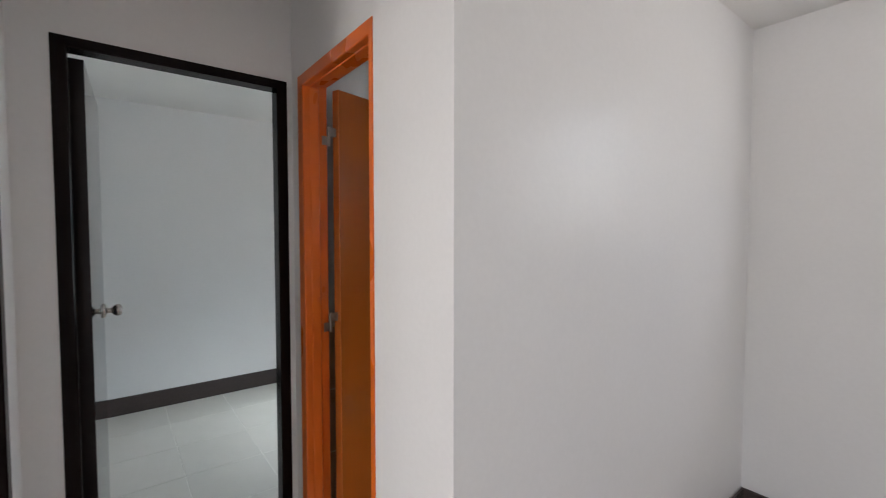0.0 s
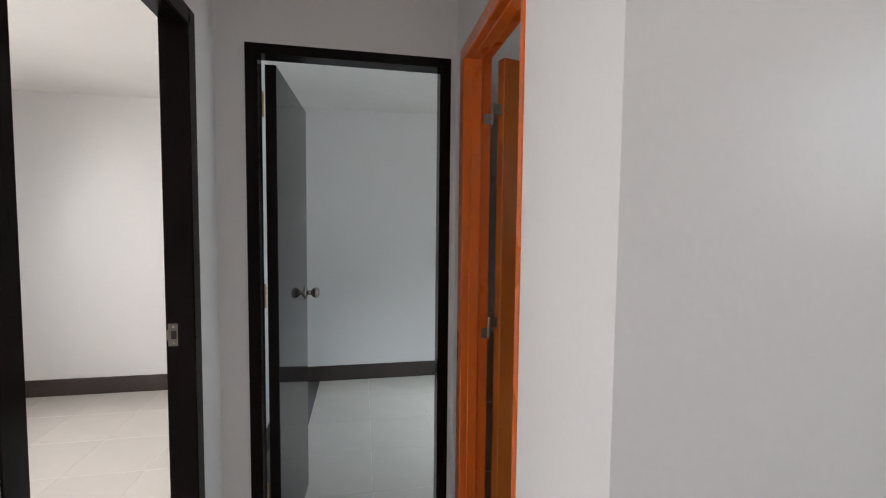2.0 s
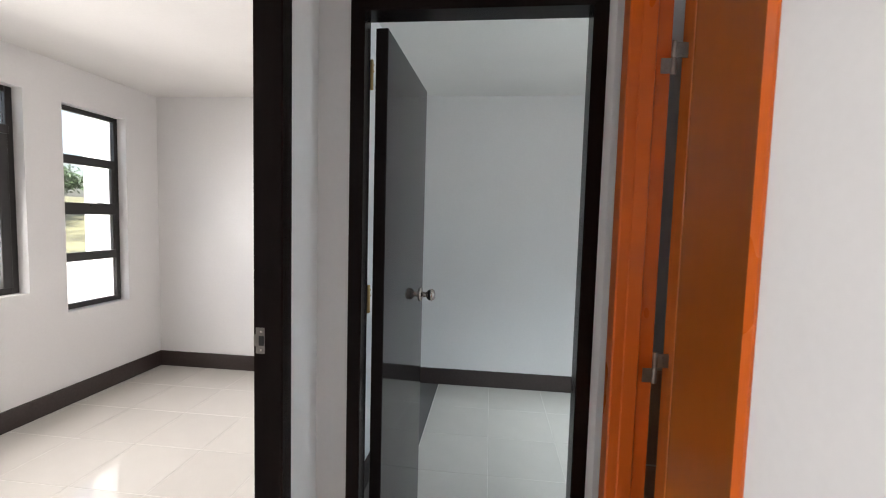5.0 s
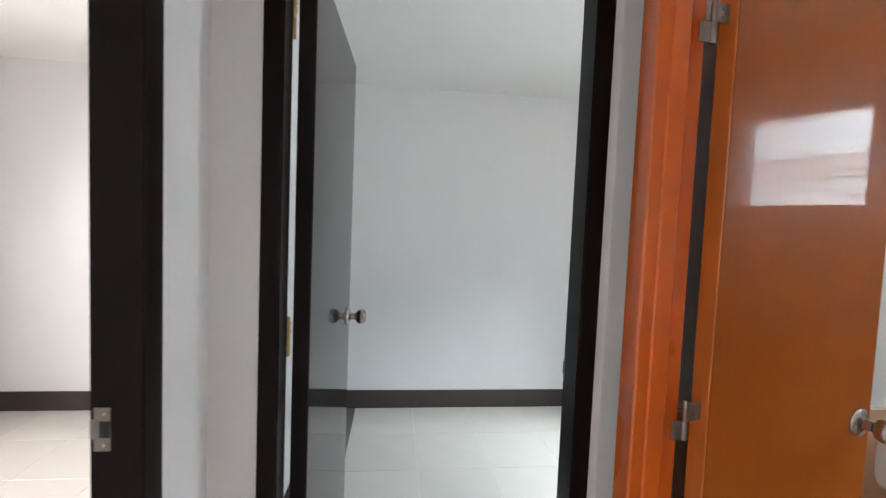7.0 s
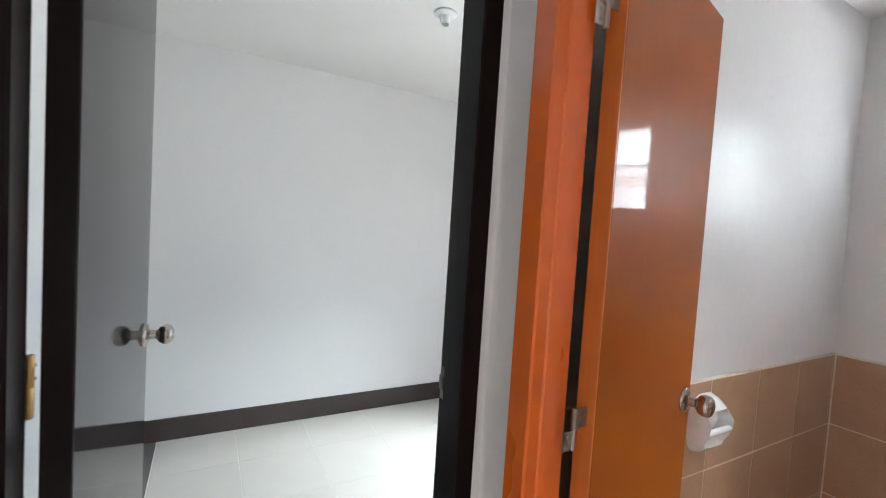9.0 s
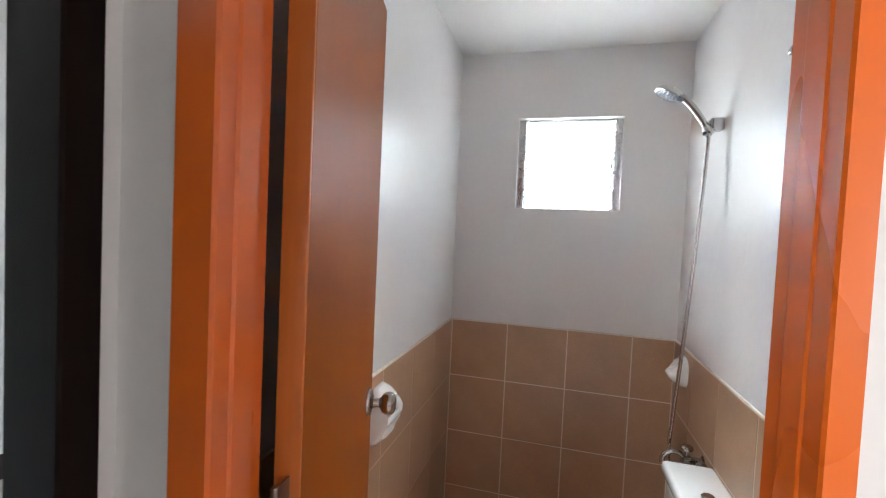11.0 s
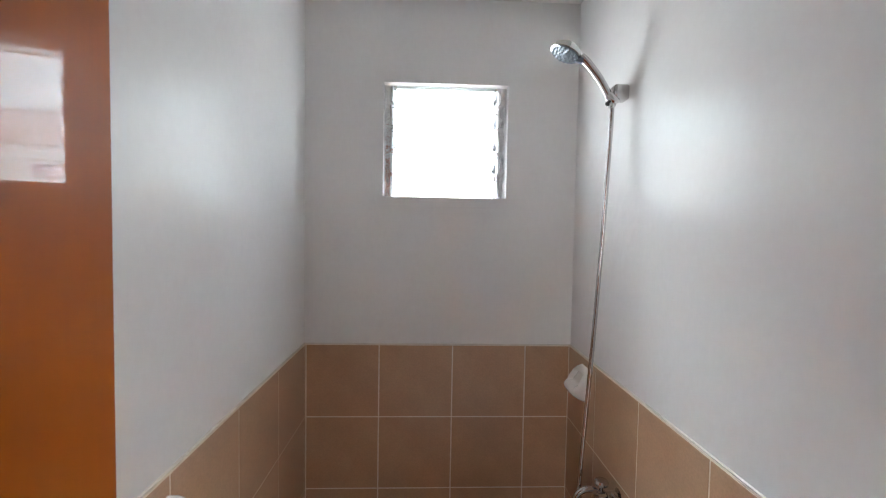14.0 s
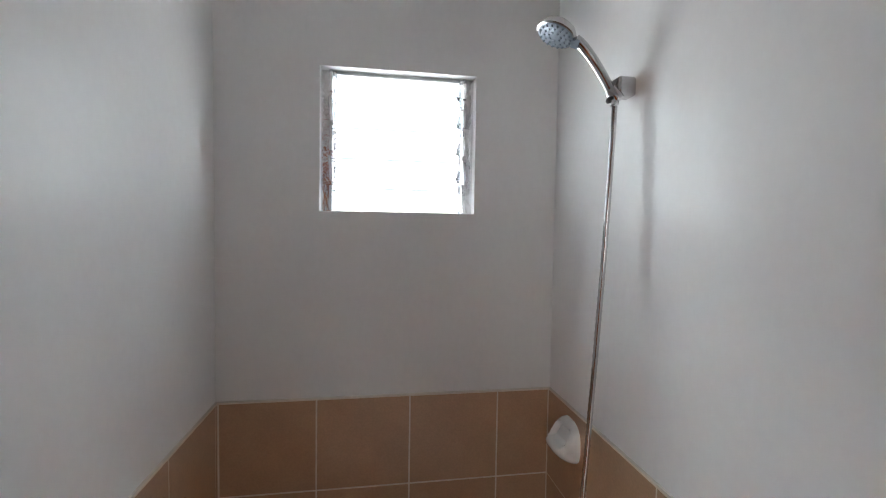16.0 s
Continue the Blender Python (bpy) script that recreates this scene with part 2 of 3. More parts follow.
TOP = 2.75
# the first opening is unseen, added to let daylight into the living room
WEST_WINDOWS = [(-4.5, -2.5, 0.7, 2.3), (0.15, 1.35, 0.91, 2.32), (1.618, 2.178, 0.717, 2.30)]
wall("wall_hall_end", -1.02, 0.0, 0.0, 0.105, TOP, "x", [(-0.765, -0.022, -0.3, 2.15)])
wall("wall_bath_front", 0.0, 0.1, -1.095, 0.105, TOP, "y", [(-0.717, -0.083, -0.3, 2.15)])
wall("wall_living_north", 0.1, 1.92, -1.095, -1.054, TOP, "x")
wall("wall_bath_shower", 0.1, 1.835, -1.054, -1.05, TOP, "x", mat=BATH_PAINT, label="glossy white painted shower wall")
wall("wall_bath_north", 0.1, 1.835, 0.045, 0.105, TOP, "x", mat=BATH_PAINT, label="glossy white painted bathroom wall")
wall("wall_bath_back", 1.835, 2.05, -1.054, 0.105, TOP, "y", [(-0.765, -0.265, 1.674, 2.127)], mat=BATH_PAINT, label="white painted bathroom wall with a window")
wall("wall_living_east", 1.92, 2.05, -5.6, -1.054, TOP, "y", [(-2.6, -1.8, 1.55, 2.32)])
wall("wall_bedroom_east", 1.9, 2.05, 0.105, 2.53, TOP, "y", [(0.2, 1.1, 0.85, 2.15)])
wall("wall_north", -3.65, 2.05, 2.53, 2.66, TOP, "x")
wall("wall_bedroom_partition", -1.02, -0.985, 0.105, 2.53, TOP, "y")
wall("wall_hall_west", -0.952, -0.866, -1.3, 0.0, TOP, "y", [(-0.952, -0.183, -0.3, 2.15)])
wall("wall_bedroom_south", -3.52, -0.952, -1.3, -1.2, TOP, "x")
wall("wall_west", -3.65, -3.52, -5.6, 2.53, TOP, "y", WEST_WINDOWS)
wall("wall_south", -3.65, 2.05, -5.73, -5.6, TOP, "x")


def slab(name, x0, x1, y0, y1, z0, z1, mat, label):
    bm = bmesh.new()
    box(bm, x0, x1, y0, y1, z0, z1)
    return tagged(part(name, bm, mat), label, name.split("_")[0], kind="structure")


slab("ceiling_living", -3.52, 1.92, -5.6, -1.3, H_LIVING, H_LIVING + 0.05, CEILING, "plain white painted ceiling")
slab("ceiling_hall", -0.866, 0.0, -1.3, 0.0, H_LIVING, H_LIVING + 0.05, CEILING, "plain white painted ceiling")
slab("ceiling_living_corner", 0.0, 1.92, -1.3, -1.095, H_LIVING, H_LIVING + 0.05, CEILING, "plain white painted ceiling")
slab("ceiling_bedroom_west", -3.52, -1.02, -1.2, 2.53, H_BED, H_BED + 0.05, CEILING, "plain white painted bedroom ceiling")
slab("ceiling_bedroom_east", -0.985, 1.9, 0.105, 2.53, H_BED, H_BED + 0.05, CEILING, "plain white painted bedroom ceiling")
slab("ceiling_bedroom_edge", -1.02, -0.952, -1.2, 0.0, H_BED, H_BED + 0.05, CEILING, "plain white painted bedroom ceiling")
slab("ceiling_bath", 0.1, 1.835, -1.05, 0.045, H_BATH, H_BATH + 0.05, CEILING, "plain white painted bathroom ceiling")
slab("roof_slab", -3.65, 2.05, -5.73, 2.66, TOP, TOP + 0.1, HOUSE_WHITE, "plain concrete roof slab over the rooms")


def baseboard(x0, x1, y0, y1, face, z=0.145):
    """A painted skirting; face is the side turned to the room."""
    bm = bmesh.new()
    v = box(bm, x0, x1, y0, y1, 0.0, z)
    edge = [e for e in bm.edges if all(abs(q.co.z - z) < 1e-6 for q in e.verts)]
    keep = {"+x": lambda c: abs(c.x - x1) < 1e-6, "-x": lambda c: abs(c.x - x0) < 1e-6, "+y": lambda c: abs(c.y - y1) < 1e-6, "-y": lambda c: abs(c.y - y0) < 1e-6}[face]
    edge = [e for e in edge if all(keep(q.co) for q in e.verts)]
    bmesh.ops.bevel(bm, geom=edge, offset=0.005, segments=2, profile=0.5, affect="EDGES")
    tagged(part("baseboard", bm, BASE), "dark brown painted baseboard along the wall", "baseboard", kind="structure")


T = 0.013
baseboard(-3.52, -1.02, 2.53 - T, 2.53, "-y")
baseboard(-3.52, -3.52 + T, -1.2, 2.53 - T, "+x")
baseboard(-0.985, 1.9, 2.53 - T, 2.53, "-y")
baseboard(-0.985, -0.985 + T, 0.105, 2.53 - T, "+x")
baseboard(1.9 - T, 1.9, 0.105, 2.53 - T, "-x")
baseboard(0.0, 1.92, -1.095 - T, -1.095, "-y", 0.2)
baseboard(1.92 - T, 1.92, -5.6, -1.095 - T, "-x", 0.2)
baseboard(-0.866, -0.866 + T, -1.3, -0.955, "+x")
baseboard(-0.866, -0.866 + T, -0.18, 0.0, "+x")
baseboard(-T, 0.0, -1.095 - T, -0.72, "-x")


# ---- doors ----
def frame_section(depth, k, plain=False):
    """Half of a rebated frame in plan: distance into the opening, depth into the wall."""
    s = [(0, -0.004), (0.046, -0.004), (0.0495, 0.0), (0.0495, 0.024), (0.053, 0.027), (0.053, depth - 0.040), (0.0495, depth - 0.036), (0.034, depth - 0.036), (0.034, depth + 0.004), (0, depth + 0.004)]
    if plain:
        s = [(0, -0.004), (0.048, -0.004), (0.052, 0.0), (0.052, depth - 0.036), (0.034, depth - 0.036), (0.034, depth + 0.004), (0, depth + 0.004)]
    return [(u * k, v) for u, v in s]


def frame_jamb(name, u_out, sign, z1, depth, mat, parent, k=1.0):
    """One upright of a rebated frame: sign points from its outer side into the opening. Local x runs along the wall, y into it."""
    section = frame_section(depth, k, mat == DARK)
    bm = bmesh.new()
    low = [bm.verts.new((u_out + sign * u, v, 0.0)) for u, v in section]
    high = [bm.verts.new((u_out + sign * u, v, z1)) for u, v in section]
    n = len(section)
    for i in range(n):
        bm.faces.new((low[i], low[(i + 1) % n], high[(i + 1) % n], high[i]))
    bm.faces.new(low), bm.faces.new(high)
    bmesh.ops.recalc_face_normals(bm, faces=bm.faces[:])
    return part(name, bm, mat, parent)


def frame_head(u0, u1, z1, depth, mat, parent, k_head=1.0):
    """The head of a frame, butted between its uprights."""
    section = frame_section(depth, k_head, mat == DARK)
    bm = bmesh.new()
    a = [bm.verts.new((u0, v, z1 - u)) for u, v in section]
    b = [bm.verts.new((u1, v, z1 - u)) for u, v in section]
    n = len(section)
    for i in range(n):
        bm.faces.new((a[i], a[(i + 1) % n], b[(i + 1) % n], b[i]))
    bm.faces.new(a), bm.faces.new(b)
    bmesh.ops.recalc_face_normals(bm, faces=bm.faces[:])
    return part("head_jamb", bm, mat, parent)


def door_frame(name, label, u0, u1, mat, m, depth=0.1, k=1.0, k_head=None, k_far=None):
    door = thing(name, label, "door", m, kind="structure")
    frame_jamb("side_jamb", u0, 1, 2.15, depth, mat, door, k)
    frame_jamb("side_jamb", u1, -1, 2.15, depth, mat, door, k_far or k)
    frame_head(u0 + 0.034 * k, u1 - 0.034 * (k_far or k), 2.15, depth, mat, door, k_head or k)
    return door


def leaf_board(name, length, thick, z0, z1, mat, parent, m, bow=0.0):
    """A flush door board; bow lets its middle sag back, as thin boards do."""
    bm = bmesh.new()
    soft_box(bm, 0, length, 0, thick, z0, z1, 0.0025, 2)
    if bow:
        for i in range(1, 20):
            bmesh.ops.bisect_plane(bm, geom=bm.verts[:] + bm.edges[:] + bm.faces[:], plane_co=(length * i / 20, 0, 0), plane_no=(1, 0, 0))
        for v in bm.verts:
            u = v.co.x / length
            v.co.y += 4 * bow * u * (1 - u)
    ob = part(name, bm, mat, parent, smooth=bow > 0)
    ob.data.set_sharp_from_angle(angle=radians(6))
    ob.matrix_local = m
    return ob


KNOB = [(0.032, 0.0), (0.032, 0.004), (0.029, 0.008), (0.017, 0.011), (0.0125, 0.014), (0.0115, 0.028), (0.0150, 0.032), (0.0225, 0.037),
        (0.0262, 0.045), (0.0270, 0.052), (0.0255, 0.060), (0.0205, 0.066), (0.0120, 0.0690), (0.0115, 0.0685), (0.0010, 0.0685)]


def knob_pair(leaf, u, z, thick, mat=STEEL):
    """A round knob on each face of a leaf, and the latch plate on its edge."""
    for side, m in ((0, pose(u, 0, z, 90, 0, 0)), (1, pose(u, thick, z, -90, 0, 0))):
        bm = bmesh.new()
        lathe(bm, [(r * 1.08, h * 1.06) for r, h in KNOB], m, 32)
        part("knob", bm, mat, leaf, "satin nickel round door knob", smooth=True)


def butt_hinge(parent, m, z, height, mat, w0, w1, name="hinge"):
    """A pin with two leaves of plate, screwed to jamb and door."""
    bm = bmesh.new()
    lathe(bm, [(0.0001, -height / 2 - 0.003), (0.005, -height / 2 - 0.002), (0.0062, -height / 2), (0.0062, -0.001), (0.0055, 0), (0.0062, 0.001), (0.0062, height / 2), (0.005, height / 2 + 0.003), (0.0001, height / 2 + 0.004)], None, 14)
    box(bm, -w0, 0.0, -0.0012, 0.0012, -height / 2, -0.001)
    box(bm, 0.0, w1, -0.0012, 0.0012, 0.001, height / 2)
    for u, zz in ((-w0 * 0.55, -height * 0.36), (-w0 * 0.55, -height * 0.14), (w1 * 0.45, height * 0.36), (w1 * 0.45, height * 0.14), (w1 * 0.82, height * 0.36), (w1 * 0.82, height * 0.14)):
        lathe(bm, [(0.0036, 0), (0.003, 0.0012), (0.0004, 0.0014)], pose(u, -0.0012, zz, 90, 0, 0), 8)
    ob = part(name, bm, mat, parent, smooth=True)
    ob.matrix_local = m @ pose(0, 0, z)
    return ob


def strike_plate(parent, m):
    bm = bmesh.new()
    soft_box(bm, -0.0155, 0.0155, -0.0015, 0.0005, -0.035, 0.035, 0.0004, 1)
    box(bm, -0.021, -0.0155, -0.0015, 0.0002, -0.016, 0.016)
    plate = part("strike_plate", bm, WORN, parent, "worn steel strike plate")
    plate.matrix_local = m
    # black patch drawn for the hole's shaded inside; the plate is uncut
    bm = bmesh.new()
    box(bm, -0.007, 0.008, -0.0022, -0.0014, -0.013, 0.013)
    part("latch_hole", bm, BLACK_RUBBER, plate)
    bm = bmesh.new()
    for z in (-0.025, 0.025):
        lathe(bm, [(0.0035, 0.0), (0.003, 0.001), (0.0003, 0.0012)], pose(0, -0.0015, z, 90, 0, 0), 10)
    part("screw", bm, STEEL, plate)


# the east bedroom's door, open into the room
door_1 = door_frame("door_1", "dark brown wooden door standing open into a bedroom", -0.765, -0.022, DARK, pose(0, 0, 0), 0.1, 0.8, 0.66)
leaf = leaf_board("leaf", 0.70, 0.042, 0.012, 2.126, DARK_LEAF, door_1, pose(-0.686, 0.138, 0, 0, 0, 88.0))
knob_pair(leaf, 0.645, 1.133, 0.042)
for z in (1.967, 1.228, 0.42):
    butt_hinge(door_1, pose(-0.7335, 0.114, 0, 0, 0, 20), z, 0.09, BRASS, 0.004, 0.006)
strike_plate(door_1, pose(-0.0505, 0.083, 1.160, 0, 0, -90))

# the bathroom's door, open against the side wall
door_2 = door_frame("door_2", "orange varnished wooden door standing open into a bathroom", 0.083, 0.717, ORANGE, pose(0, 0, 0, 0, 0, -90), 0.1, 1.12, 0.9, 0.45)
leaf = leaf_board("leaf", 0.565, 0.038, 0.012, 2.11, ORANGE_LEAF, None, pose(0.142, -0.162, 0, 0, 0, 14.4), 0.0020)
leaf.parent = door_2
leaf.matrix_local = door_2.matrix_world.inverted() @ pose(0.142, -0.162, 0, 0, 0, 14.4)
# added strip on the hinge edge, its colour brightened for the hall light
bm = bmesh.new()
soft_box(bm, -0.005, 0.0, 0.0, 0.038, 0.012, 2.11, 0.0015, 2)
part("lipping", bm, LIT_EDGE, leaf, "added edge strip, lighter orange for the hall light on it")
knob_pair(leaf, 0.515, 1.073, 0.038)
for z in (1.913, 1.137):
    butt_hinge(door_2, door_2.matrix_world.inverted() @ pose(0.100, -0.150, 0, 0, 0, 4), z, 0.075, HINGE, 0.030, 0.044)

# the west bedroom's doorway
door_3 = door_frame("door_3", "dark brown wooden doorway into a bright bedroom", -0.952, -0.183, DARK, pose(-0.866, 0, 0, 0, 0, 90), 0.08)
strike_plate(door_3, pose(-0.2185, 0.062, 1.168, 0, 0, -90))


# ---- windows ----
def pane(parent, x0, x1, y0, y1, z0, z1):
    bm = bmesh.new()
    box(bm, x0, x1, y0, y1, z0, z1)
    ob = part("pane", bm, GLASS, parent)
    ob.visible_shadow = False
    return ob


def bar(name, parent, y0, y1, z0, z1, x0=-3.645, x1=-3.600, mat=BLACK_ALU, r=0.003):
    bm = bmesh.new()
    soft_box(bm, x0, x1, y0, y1, z0, z1, r, 1)
    return part(name, bm, mat, parent)


# narrow window: a fixed light above two awning sashes and a fixed light
window_1 = thing("window_1", "narrow black aluminium window of four stacked panes", "window", kind="structure")
Y0, Y1, Z0, Z1 = 1.618, 2.178, 0.717, 2.30
bar("side_frame", window_1, Y0, Y0 + 0.038, Z0, Z1)
bar("side_frame", window_1, Y1 - 0.038, Y1, Z0, Z1)
bar("head_frame", window_1, Y0 + 0.038, Y1 - 0.038, Z1 - 0.038, Z1)
bar("sill_frame", window_1, Y0 + 0.038, Y1 - 0.038, Z0, Z0 + 0.042)
for z0, z1 in ((1.862, 1.931), (1.467, 1.560), (1.092, 1.162)):
    bar("transom", window_1, Y0 + 0.038, Y1 - 0.038, z0, z1)
for z0, z1 in ((1.560, 1.862), (1.162, 1.467)):
    sash = bar("sash_rail", window_1, Y0 + 0.038, Y0 + 0.062, z0, z1, -3.640, -3.605)
    bar("sash_rail", window_1, Y1 - 0.062, Y1 - 0.038, z0, z1, -3.640, -3.605)
    bm = bmesh.new()
    soft_box(bm, -3.603, -3.585, 1.90, 1.98, z0 - 0.022, z0 - 0.008, 0.003, 2)
    soft_box(bm, -3.597, -3.581, 1.955, 2.03, z0 - 0.008, z0 + 0.004, 0.003, 2)
    part("latch", bm, BLACK_ALU, window_1)
for z0, z1 in ((1.931, 2.262), (1.560, 1.862), (1.162, 1.467), (0.759, 1.092)):
    pane(window_1, -3.626, -3.620, Y0 + 0.038, Y1 - 0.038, z0, z1)

# wide window with a high light over a pair of sashes
window_2 = thing("window_2", "wide black aluminium window with a transom light", "window", kind="structure")
Y0, Y1, Z0, Z1 = 0.15, 1.35, 0.91, 2.32
bar("side_frame", window_2, Y0, Y0 + 0.045, Z0, Z1)
bar("side_frame", window_2, Y1 - 0.045, Y1, Z0, Z1)
bar("head_frame", window_2, Y0 + 0.045, Y1 - 0.045, Z1 - 0.04, Z1)
bar("sill_frame", window_2, Y0 + 0.045, Y1 - 0.045, Z0, Z0 + 0.045)
bar("transom", window_2, Y0 + 0.045, Y1 - 0.045, 2.0, 2.06, -3.648, -3.575)
bar("mullion", window_2, 0.735, 0.765, Z0 + 0.045, 2.0)
bar("sash_stile", window_2, Y1 - 0.105, Y1 - 0.045, Z0 + 0.045, 2.0, -3.642, -3.590)
bar("sash_stile", window_2, Y0 + 0.045, Y0 + 0.105, Z0 + 0.045, 2.0, -3.642, -3.590)
pane(window_2, -3.626, -3.620, Y0 + 0.045, Y1 - 0.045, 2.06, Z1 - 0.04)
pane(window_2, -3.626, -3.620, Y0 + 0.105, 0.735, Z0 + 0.045, 2.0)
pane(window_2, -3.626, -3.620, 0.765, Y1 - 0.105, Z0 + 0.045, 2.0)

# louvre window of the bathroom
window_3 = thing("window_3", "small louvred window with aluminium channels and glass blades", "window", kind="structure")
Y0, Y1, Z0, Z1 = -0.765, -0.265, 1.674, 2.127
XC = 1.905


def channel(y0, y1):
    bm = bmesh.new()
    box(bm, XC - 0.030, XC + 0.030, y0, y1, Z0, Z1)
    s = 1 if y0 < -0.5 else -1
    edge = y1 if s > 0 else y0
    for x in (XC - 0.030, XC + 0.022):
        box(bm, x, x + 0.008, min(edge, edge + s * 0.012), max(edge, edge + s * 0.012), Z0, Z1)
    return part("side_channel", bm, MILL_ALU, window_3, "bare aluminium louvre channel")


channel(Y0, Y0 + 0.026), channel(Y1 - 0.026, Y1)
bar("head_bar", window_3, Y0 + 0.026, Y1 - 0.026, Z1 - 0.012, Z1, XC - 0.03, XC + 0.03, ALU, 0.001)
COUNT = 5
for i in range(COUNT):
    zc = Z0 + 0.042 + i * (Z1 - Z0 - 0.06) / (COUNT - 1) * 0.97
    tilt = pose(XC, 0, zc, 0, 38, 0)
    bm = bmesh.new()
    soft_box(bm, -0.055, 0.055, Y0 + 0.032, Y1 - 0.032, -0.0015, 0.0015, 0.0007, 1)
    blade = part("blade", bm, GLASS, window_3, "clear glass louvre blade")
    blade.matrix_local = tilt
    blade.visible_shadow = False
    for y, s in ((Y0 + 0.027, 1), (Y1 - 0.027, -1)):
        bm = bmesh.new()
        box(bm, -0.046, 0.046, min(y, y + s * 0.022), max(y, y + s * 0.022), -0.007, -0.003)
        box(bm, -0.046, 0.046, min(y, y + s * 0.004), max(y, y + s * 0.004), -0.007, 0.012)
        box(bm, -0.040, 0.030, min(y, y + s * 0.022), max(y, y + s * 0.022), 0.004, 0.007)
        clip = part("blade_clip", bm, MILL_ALU, window_3)
        clip.matrix_local = tilt
        # upright lug that carries the clip
        bm = bmesh.new()
        soft_box(bm, -0.004, 0.004, -0.006, 0.006, -0.040, 0.040, 0.002, 1)
        lug = part("clip_lug", bm, MILL_ALU, window_3)
        lug.matrix_local = pose(XC - 0.036, y + s * 0.004, zc + 0.004, s * (2.5 if i % 2 else -2.0), 3 * s, 14 * s)
    # small milky patch under the lowest blade, near its north end
    if i == 0:
        bm = bmesh.new()
        box(bm, -0.035, 0.030, Y1 - 0.122, Y1 - 0.055, -0.0032, -0.0022)
        film_patch = part("film_patch", bm, MILKY_FILM, blade, "milky film patch on the glass")
        film_patch.visible_shadow = False
bm = bmesh.new()
tube(bm, curve_points([(XC - 0.045, Y0 + 0.034, 1.775), (XC - 0.060, Y0 + 0.032, 1.80), (XC - 0.052, Y0 + 0.034, 1.845)], 5), 0.005, 8)
part("lever", bm, ALU, window_3, smooth=True)

# ---- ceiling fittings ----
def lamp_holder(x, y, z):
    """A bare porcelain-style bulb holder on a round ceiling plate."""
    lamp = thing("lamp_holder", "white plastic bulb holder on the ceiling with no bulb", "lamp holder", pose(x, y, z), "bulb holders")
    bm = bmesh.new()
    lathe(bm, [(0.060, 0.0), (0.060, -0.008), (0.052, -0.014), (0.030, -0.017)], None, 32)
    part("ceiling_plate", bm, WHITE_PLASTIC, lamp, smooth=True)
    bm = bmesh.new()
    lathe(bm, [(0.030, -0.014), (0.024, -0.022), (0.022, -0.050), (0.024, -0.056), (0.021, -0.057), (0.019, -0.030)], None, 28)
    part("socket", bm, WHITE_PLASTIC, lamp, smooth=True)
    bm = bmesh.new()
    lathe(bm, [(0.0185, -0.031), (0.0185, -0.0545), (0.001, -0.0545)], None, 20)
    part("contact", bm, ALU, lamp, smooth=True)


lamp_holder(0.51, 1.26, H_BED)
lamp_holder(-2.27, 0.66, H_BED)

# ---- bathroom fittings ----
# hand shower on its wall bracket
shower = thing("hand_shower", "chrome hand shower with a grey spray face in a wall bracket", "shower", pose(1.405, -1.05, 1.972))
local = shower.matrix_world.inverted()


def at(p):
    return local @ Vector(p)


bm = bmesh.new()
soft_box(bm, -0.022, 0.022, 0.0, 0.046, -0.026, 0.020, 0.007, 3)
lathe(bm, [(0.016, -0.018), (0.017, -0.012), (0.017, 0.010), (0.0145, 0.014)], Matrix.Translation((-0.006, 0.050, -0.022)) @ pose(0, 0, 0, -30, 18, 0), 24)
part("wall_bracket", bm, CHROME, shower, "chrome wall bracket", smooth=True)
HANDLE = [(1.397, -1.002, 1.925), (1.402, -0.995, 1.956), (1.411, -0.966, 2.012), (1.418, -0.930, 2.062), (1.424, -0.910, 2.082)]
bm = bmesh.new()
line = curve_points([at(p) for p in HANDLE], 8)
tube(bm, line, 0.0125, 18, taper=[0.85 + 0.25 * i / (len(line) - 1) for i in range(len(line))])
part("handle", bm, CHROME, shower, smooth=True)
bm = bmesh.new()
lathe(bm, [(0.0145, 0.0), (0.0150, 0.006), (0.0125, 0.010)], Matrix.Translation(at((1.399, -0.998, 1.936))) @ pose(0, 0, 0, -25, 10, 0), 16)
part("collar", bm, BLACK_RUBBER, shower, "black rubber collar", smooth=True)
FACE = Vector((-0.02, 0.42, -0.90)).normalized().to_track_quat("Z", "Y").to_matrix().to_4x4()
seat = Matrix.Translation(at((1.432, -0.866, 2.099))) @ FACE @ Matrix.Scale(1.0, 4)
bm = bmesh.new()
lathe(bm, [(0.010, -0.026), (0.028, -0.022), (0.044, -0.010), (0.0500, 0.001), (0.0490, 0.007), (0.0450, 0.009)], seat, 36)
head = part("spray_head", bm, CHROME, shower, smooth=True)
bm = bmesh.new()
lathe(bm, [(0.0448, 0.004), (0.0445, 0.0095), (0.034, 0.0120), (0.001, 0.0125)], seat, 36)
part("spray_face", bm, GREY_PLASTIC, head, "grey plastic spray face", smooth=True)
for ring, count in ((0.038, 18), (0.027, 12), (0.015, 7)):
    for k in range(count):
        a = 2 * math.pi * k / count
        bm = bmesh.new()
        lathe(bm, [(0.0030, 0.010), (0.0026, 0.0145), (0.0010, 0.0155)], seat @ Matrix.Translation((ring * math.cos(a), ring * math.sin(a), 0)), 6)
        part("nozzle", bm, GREY_PLASTIC, head)
bm = bmesh.new()
soft_box(bm, -0.006, 0.006, 0.042, 0.060, -0.002, 0.020, 0.002, 2)
bm.transform(seat @ pose(0, 0, 0, 0, 0, 200))
part("selector", bm, GREY_PLASTIC, head)
